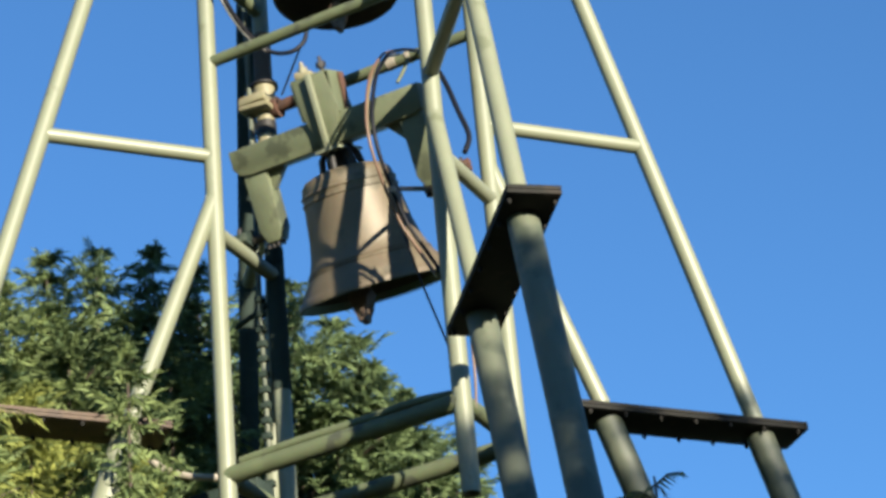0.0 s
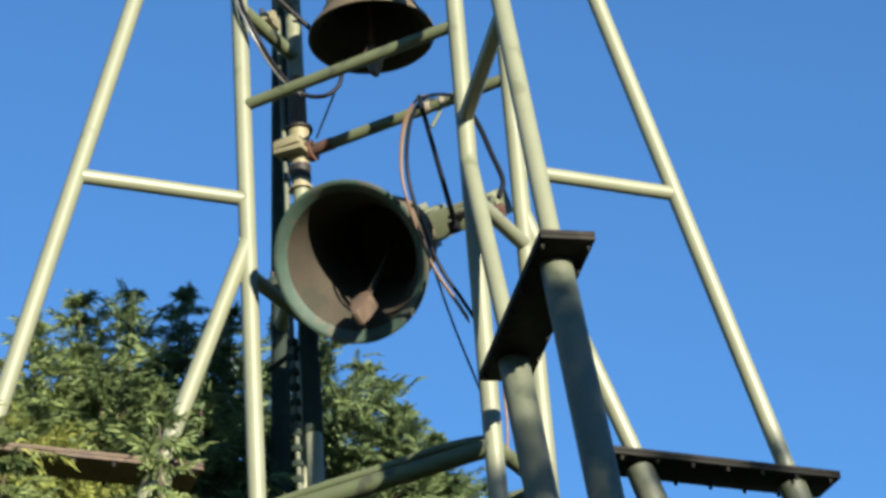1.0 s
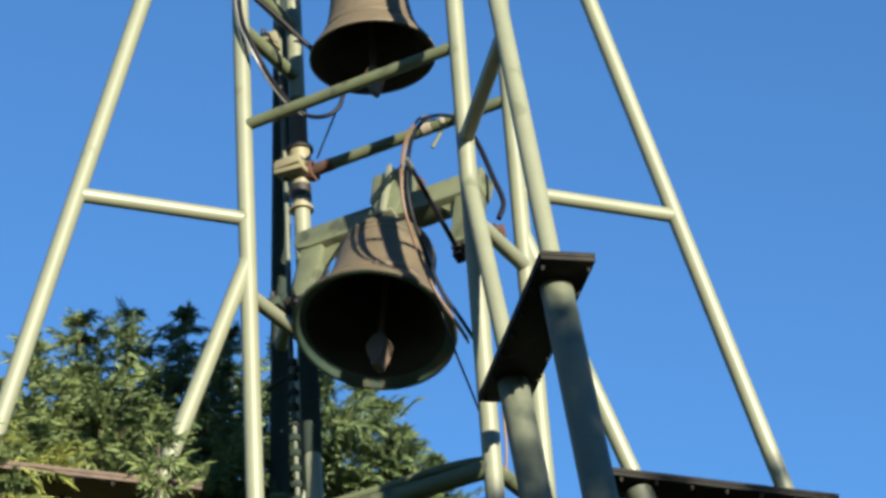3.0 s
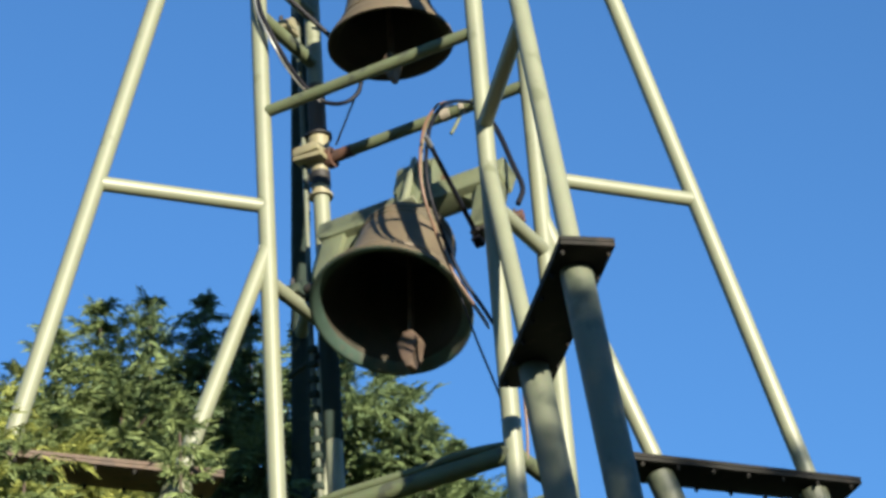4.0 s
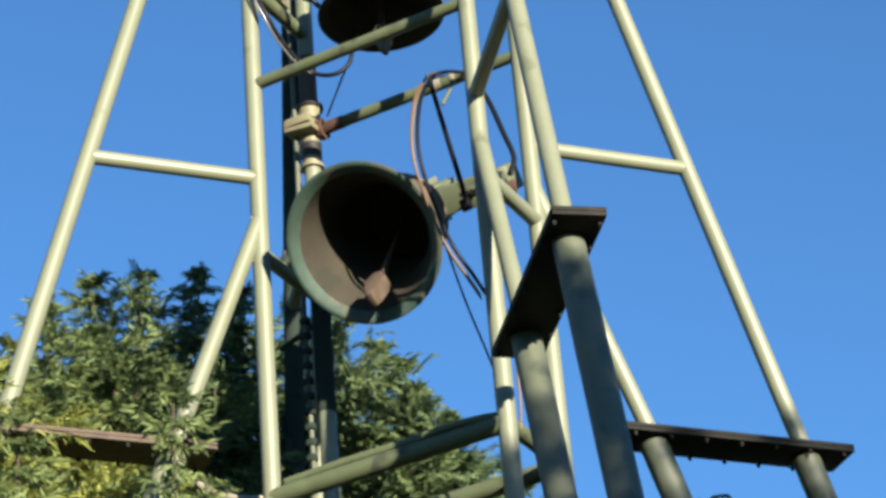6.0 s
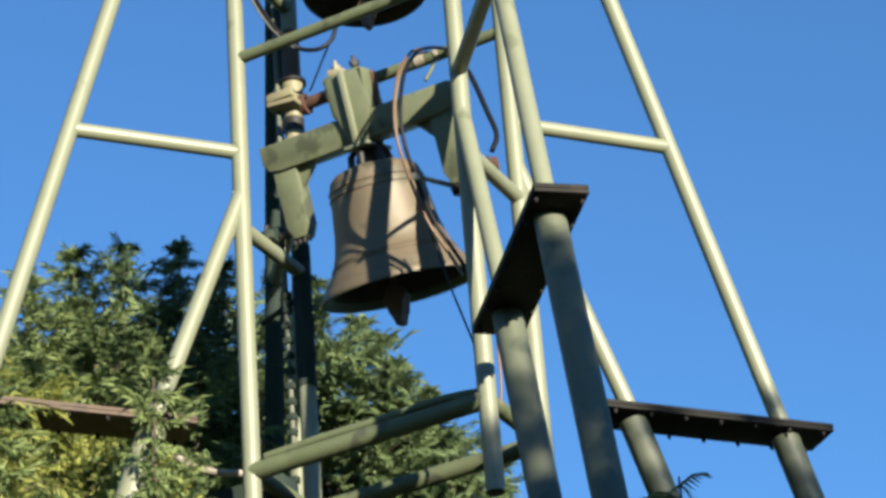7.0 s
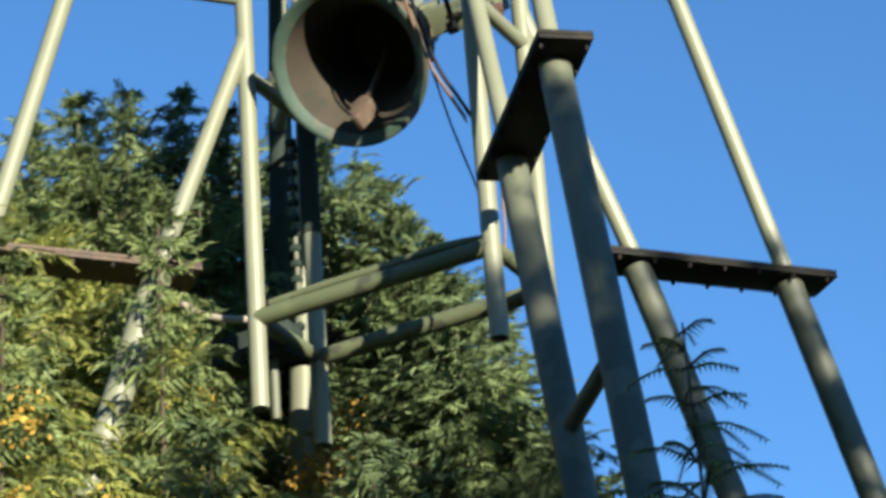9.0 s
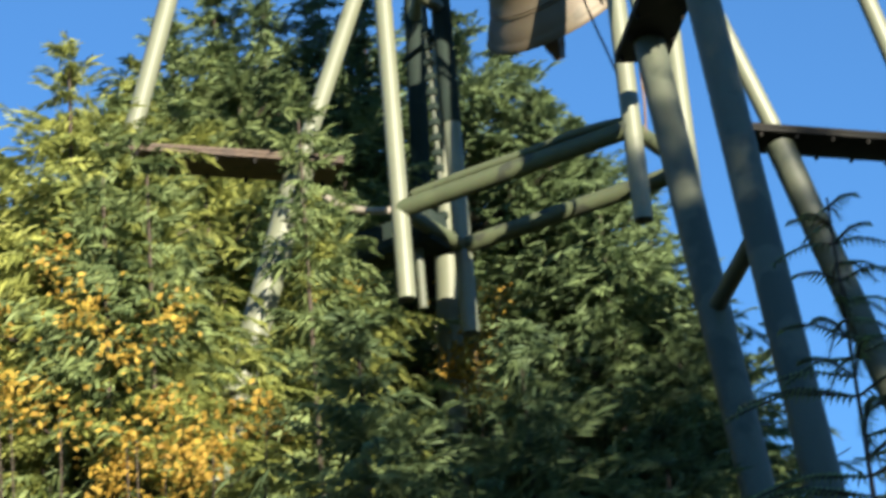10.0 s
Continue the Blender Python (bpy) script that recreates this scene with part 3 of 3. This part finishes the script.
def pipe_clamp():
    """Cream terminal clamp and collars on the rear post."""
    t = thing("pipe_clamp", TOWER @ pose(-0.60, 0.266, 8.874), "cream clamp with rusty flange on the rear post", "clamp")
    part("clamp_block", block((0.15, 0.12, 0.05), pose(-0.02, -0.05, 0.035), 0.008), CREAM, t)
    part("clamp_block", block((0.17, 0.10, 0.028), pose(-0.01, -0.06, -0.012, 0, 6, 0), 0.006), CREAM, t)
    part("collar", rod(bmesh.new(), (0, 0, 0.06), (0, 0, 0.14), 0.056, seg=20), CREAM, t)
    part("collar", rod(bmesh.new(), (0, 0, 0.145), (0, 0, 0.160), 0.072, seg=20), IRON, t, "thin black collar")
    part("collar", rod(bmesh.new(), (0, 0, -0.20), (0, 0, -0.03), 0.047, 0.049, 20), CREAM, t)
    part("collar", rod(bmesh.new(), (0, 0, -0.15), (0, 0, -0.07), 0.052, seg=20), IRON, t, "thin black collar")
    part("collar", rod(bmesh.new(), (0, 0, -0.215), (0, 0, -0.198), 0.060, seg=20), CREAM, t)
    part("insulator", rod(rod(bmesh.new(), (-0.075, -0.02, -0.28), (-0.075, -0.02, -0.02), 0.016, seg=10), (-0.075, -0.02, 0.06), (-0.075, -0.02, 0.13), 0.022, seg=10), STEEL, t, "pale insulator")
    part("flange", rod(bmesh.new(), (0.055, 0, 0), (0.085, 0, 0), 0.055, seg=16), RUSTY, t, "rusty round flange")
    part("tube_end", rod(bmesh.new(), (0.085, 0, 0), (0.20, 0, 0), 0.0325, seg=16), RUSTY, t, "rusty tube end")
    return t


pipe_clamp()


def bearing(x, y, z, mat, label):
    t = thing("bearing", TOWER @ pose(x, y, z), label, "bearing", "bearings of the bells")
    part("housing", block((0.08, 0.13, 0.05), pose(0, 0, 0.03), 0.012), mat, t)
    part("cap", rod(bmesh.new(), (-0.045, 0, 0.055), (0.045, 0, 0.055), 0.034, seg=16), mat, t)
    for k in (-0.05, 0.05):
        part("bolt", rod(bmesh.new(), (0, k, 0.04), (0, k, 0.085), 0.012, seg=6), IRON, t)
    return t


made = bearing(0.60, 0.0, Z_MID + 0.034, RUSTY, "small rusty bearing block on the cross tube")
made.matrix_basis = made.matrix_basis @ Matrix.Scale(0.62, 4)
copy_thing(made, TOWER @ pose(0.60, 0, 9.829) @ Matrix.Scale(0.62, 4))
made = bearing(-0.60, 0.0, Z_MID + 0.034, DARK_AND_SHADE, "dark bearing block on the cross tube")
made = bearing(-0.60, 0.0, 9.514, CREAM, "pale bearing block on the cross tube")

box_thing = thing("junction_box", TOWER @ pose(-0.80, 0.05, 6.62), "dark metal junction box behind the posts", "box")
part("body", block((0.42, 0.16, 0.16), pose(0, 0, 0.03), 0.01), DARK_AND_SHADE, box_thing)
part("lid", block((0.37, 0.012, 0.12), pose(0, -0.085, 0.03), 0.004), DARK_AND_SHADE, box_thing)
for x, z in ((0.02, -0.26), (0.10, -0.35)):
    part("gland", rod(bmesh.new(), (x, -0.02, -0.04), (x, -0.02, z), 0.022, seg=12), PAINT_LOW, box_thing)

# ---------------------------------------------------------------- trees, hedge and shrubs
DARK = "dark green conifer with feathery drooping sprays"
GOLD = "yellow-green conifer with feathery sprays"
TALL = {"big": 9.16, "slim": 9.14, "gold": 7.0, "thin": 9.9, "tuft": 9.9, "olive": 9.11, "sparse": 7.15}
kinds = {
    "big": make_conifer(1, 9.16, 1.35, (0.12, 0.42, 0.78), 0.25, 6.0, CONIFER, DARK, -2.42, 12.56, full=3.2),
    "slim": make_conifer(2, 9.14, 1.0, (0.10, 0.38, 0.82), 0.235, 6.6, CONIFER, DARK, -2.11, 12.61, 0, full=3.0),
    "gold": make_conifer(3, 7.0, 1.0, (0.10, 0.42, 0.80), 0.24, 5.4, CONIFER_YELLOW, GOLD, -3.2, 9.6, 0, full=2.35),
    "olive": make_conifer(5, 9.11, 1.2, (0.12, 0.42, 0.78), 0.25, 6.2, CONIFER_OLIVE, "olive green conifer with feathery sprays lightened for the sun", -2.69, 12.5, 70, full=3.1),
    "sparse": make_conifer(6, 7.15, 0.45, (0.10, 0.28, 0.85), 0.24, 0.6, CONIFER_OLIVE, "loose olive green conifer beside the leg", -1.82, 10.12, 40, full=2.3),
    # Crowns shaped for the shade they throw; these stand unseen behind the viewer.
    "tuft": make_conifer(8, 9.9, 0.7, (0.10, 0.5, 0.85), 0.5, 1.5, CONIFER, DARK, 6.6, -1.3, 0, full=0.95),
    "thin": make_conifer(4, 9.9, 0.8, (0.08, 0.36, 0.85), 0.55, 1.9, CONIFER, DARK, 6.4, -1.3, 0, full=4.0),
}


def grow(kind, x, y, height, spin):
    return copy_thing(kinds[kind], pose(x, y, height - TALL[kind], 0, 0, spin))


for row in (("slim", -1.62, 12.88, 8.98, 160), ("big", -1.35, 12.71, 8.87, 230), ("slim", -1.87, 12.65, 9.01, 15), ("olive", -2.92, 12.42, 8.92, 140), ("big", -2.55, 13.2, 9.1, 75), ("olive", -3.3, 13.0, 8.8, 215), ("slim", -1, 12.75, 8.48, 250), ("slim", -0.77, 12.76, 8.13, 330), ("slim", -0.9, 12.51, 8.18, 110), ("slim", -1.12, 12.74, 8.61, 60), ("slim", -0.64, 12.05, 7.49, 200), ("slim", -0.41, 12.42, 7.49, 40),
            ("big", -0.2, 12.7, 7.0, 200), ("olive", -3.45, 12.24, 8.32, 300), ("olive", -4.14, 12.14, 7.76, 20), ("olive", -2.48, 12.05, 8.32, 190), ("sparse", -2.45, 9.3, 6.75, 120), ("big", -1.93, 11.96, 8.18, 140), ("big", -0.32, 11.59, 6.34, 330),
            ("gold", -3.65, 11.6, 7.8, 90), ("gold", -2.95, 11.7, 8.3, 200), ("gold", -2.66, 9.4, 7.12, 140), ("gold", -2, 10.9, 7.1, 20), ("gold", -2.1, 8.8, 5.3, 260), ("gold", -2.45, 11, 7.5, 320), ("gold", -2.42, 9.3, 6.5, 60),
            ("slim", -1.35, 8.4, 5.25, 75), ("sparse", -2.24, 9, 6.42, 30), ("sparse", -2.42, 9, 6.4, 200), ("slim", -0.75, 8.1, 5.0, 310), ("slim", -0.3, 7.9, 4.5, 170)):
    grow(*row)


def sapling():
    """A thin young conifer with sparse, comb-like branches."""
    t = thing("young_conifer", pose(0.32, 7.6, 0), "slender young conifer with sparse comb-like branches", "tree", "trees round the tower")
    rng = np.random.default_rng(9)
    wood = rod(bmesh.new(), (0, 0, 0), (0, 0, 5.08), 0.03, 0.004, 6)
    P, T, base = [], [], 0
    z = 5.05
    while z > 3.6:
        down = 5.08 - z
        for _ in range(3):
            a = rng.uniform(0, 2 * math.pi)
            length = min(0.46, 0.12 + 0.34 * down) * rng.uniform(0.8, 1.2)
            d = np.array([math.cos(a), math.sin(a), 0.45])
            root = np.array([0, 0, z])
            steps = max(5, int(length / 0.017))
            n = np.array([-math.sin(a), math.cos(a), 0])
            for k in range(steps):
                f = (k + 1) / steps
                p = root + d * length * f + np.array([0, 0, -0.5 * length * f * f])
                for sgn in (-1, 1):
                    tip = p + (d * 0.3 + n * sgn * 0.7 + np.array([0, 0, -0.7])) * 0.046 * (1.15 - 0.5 * f) * rng.uniform(0.7, 1.2)
                    P += [p - d * 0.0055, p + d * 0.0055, tip]
                    T.append((base, base + 1, base + 2))
                    base += 3
            rod(wood, root, root + d * length * 0.5 + np.array([0, 0, -0.125 * length]), 0.005, 0.004, 5)
            rod(wood, root + d * length * 0.5 + np.array([0, 0, -0.125 * length]), root + d * length + np.array([0, 0, -0.5 * length]), 0.004, 0.002, 5)
        z -= 0.065
    part("trunk", wood, BARK, t)
    placed("crown", mesh_of("crown", np.array(P), np.array(T)), CONIFER_OLIVE, t, "", False)


sapling()


def shrub(seed, x, y, z, wide, high, count, label):
    """An autumn shrub: thin stems with many small leaves in clumps."""
    t = thing("autumn_shrub", pose(x, y, 0), label, "shrub", "autumn shrubs")
    rng = np.random.default_rng(seed)
    wood = bmesh.new()
    P, T = [], []
    for c in range(count):
        mid = np.array([rng.normal(0, wide * 0.45), rng.normal(0, wide * 0.3), z + rng.uniform(-high, high * 0.5)])
        if c % 3 == 0:
            rod(wood, (mid[0] * 0.2, mid[1] * 0.2, 0), mid, 0.012, 0.003, 5)
        for _ in range(75):
            p = mid + rng.normal(0, 0.055, 3)
            a, b = rng.normal(0, 1, 3), rng.normal(0, 1, 3)
            a[2] = a[2] * 0.5 - 0.5
            a /= np.linalg.norm(a)
            b -= a * (a @ b)
            b /= np.linalg.norm(b)
            size = rng.uniform(0.010, 0.019)
            i = len(P)
            P += [p - a * size, p + b * size * 0.55, p + a * size, p - b * size * 0.55]
            T += [(i, i + 1, i + 2, i + 3)]
    part("stem", wood, BARK, t)
    me = bpy.data.meshes.new("leaves")
    me.from_pydata([q.tolist() for q in P], [], T)
    placed("leaves", me, AUTUMN, t, "orange and yellow autumn leaves", False)


shrub(11, -2.1, 8.33, 4.88, 0.45, 0.2, 15, "shrub with orange and yellow autumn leaves")
shrub(12, -2.45, 8.3, 5.28, 0.45, 0.36, 10, "shrub with orange and yellow autumn leaves")
shrub(13, -1.28, 11.5, 6.42, 0.16, 0.40, 16, "thin shrub with orange autumn leaves behind the tower")
shrub(14, -1.95, 11.1, 6.42, 0.30, 0.12, 7, "low shrub with sparse orange autumn leaves behind the leg")

# unseen row of trees behind the viewer, added to shade the tower's lower legs
ALONG, ACROSS = Vector((math.cos(SUN_AZ), math.sin(SUN_AZ))), Vector((-math.sin(SUN_AZ), math.cos(SUN_AZ)))
standing = set()
for kind, across, h, spin in (("thin", 3.0, 7.25, 45), ("thin", 3.5, 6.65, 150), ("thin", 3.95, 6.6, 240), ("thin", 4.4, 8.7, 20), ("thin", 4.8, 8.75, 100),
                              ("tuft", 5.35, 8.95, 190), ("tuft", 5.8, 9.1, 280), ("tuft", 6.3, 9.3, 130), ("tuft", 6.75, 9.25, 70)):
    spot = ACROSS * across + ALONG * 4.55
    put = pose(spot.x, spot.y, h - TALL[kind], 0, 0, spin)
    if kind in standing:
        copy_thing(kinds[kind], put)
    else:
        kinds[kind].matrix_basis = put
        standing.add(kind)


# ---------------------------------------------------------------- what moves
def motions():
    swing, period, first, bias = 55.0, 2.65, 0.87, 0.9
    rows, rows_clapper = [], []
    t = 0.0
    while t < 10.001:
        a = bias + swing * math.cos(2 * math.pi * (t - first) / period)
        late = bias + swing * math.cos(2 * math.pi * (t - 0.11 - first) / period)   # the clapper trails the bell
        rows.append((t, TOWER @ pose(0, 0, AXIS_Z, -a, 0, 0)))
        rows_clapper.append((t, pose(0, 0, HINGE, 20 * math.tanh(late / 18), 0, 0)))
        t += 0.1
    walk(bell, rows)
    walk(clapper, rows_clapper)


motions()
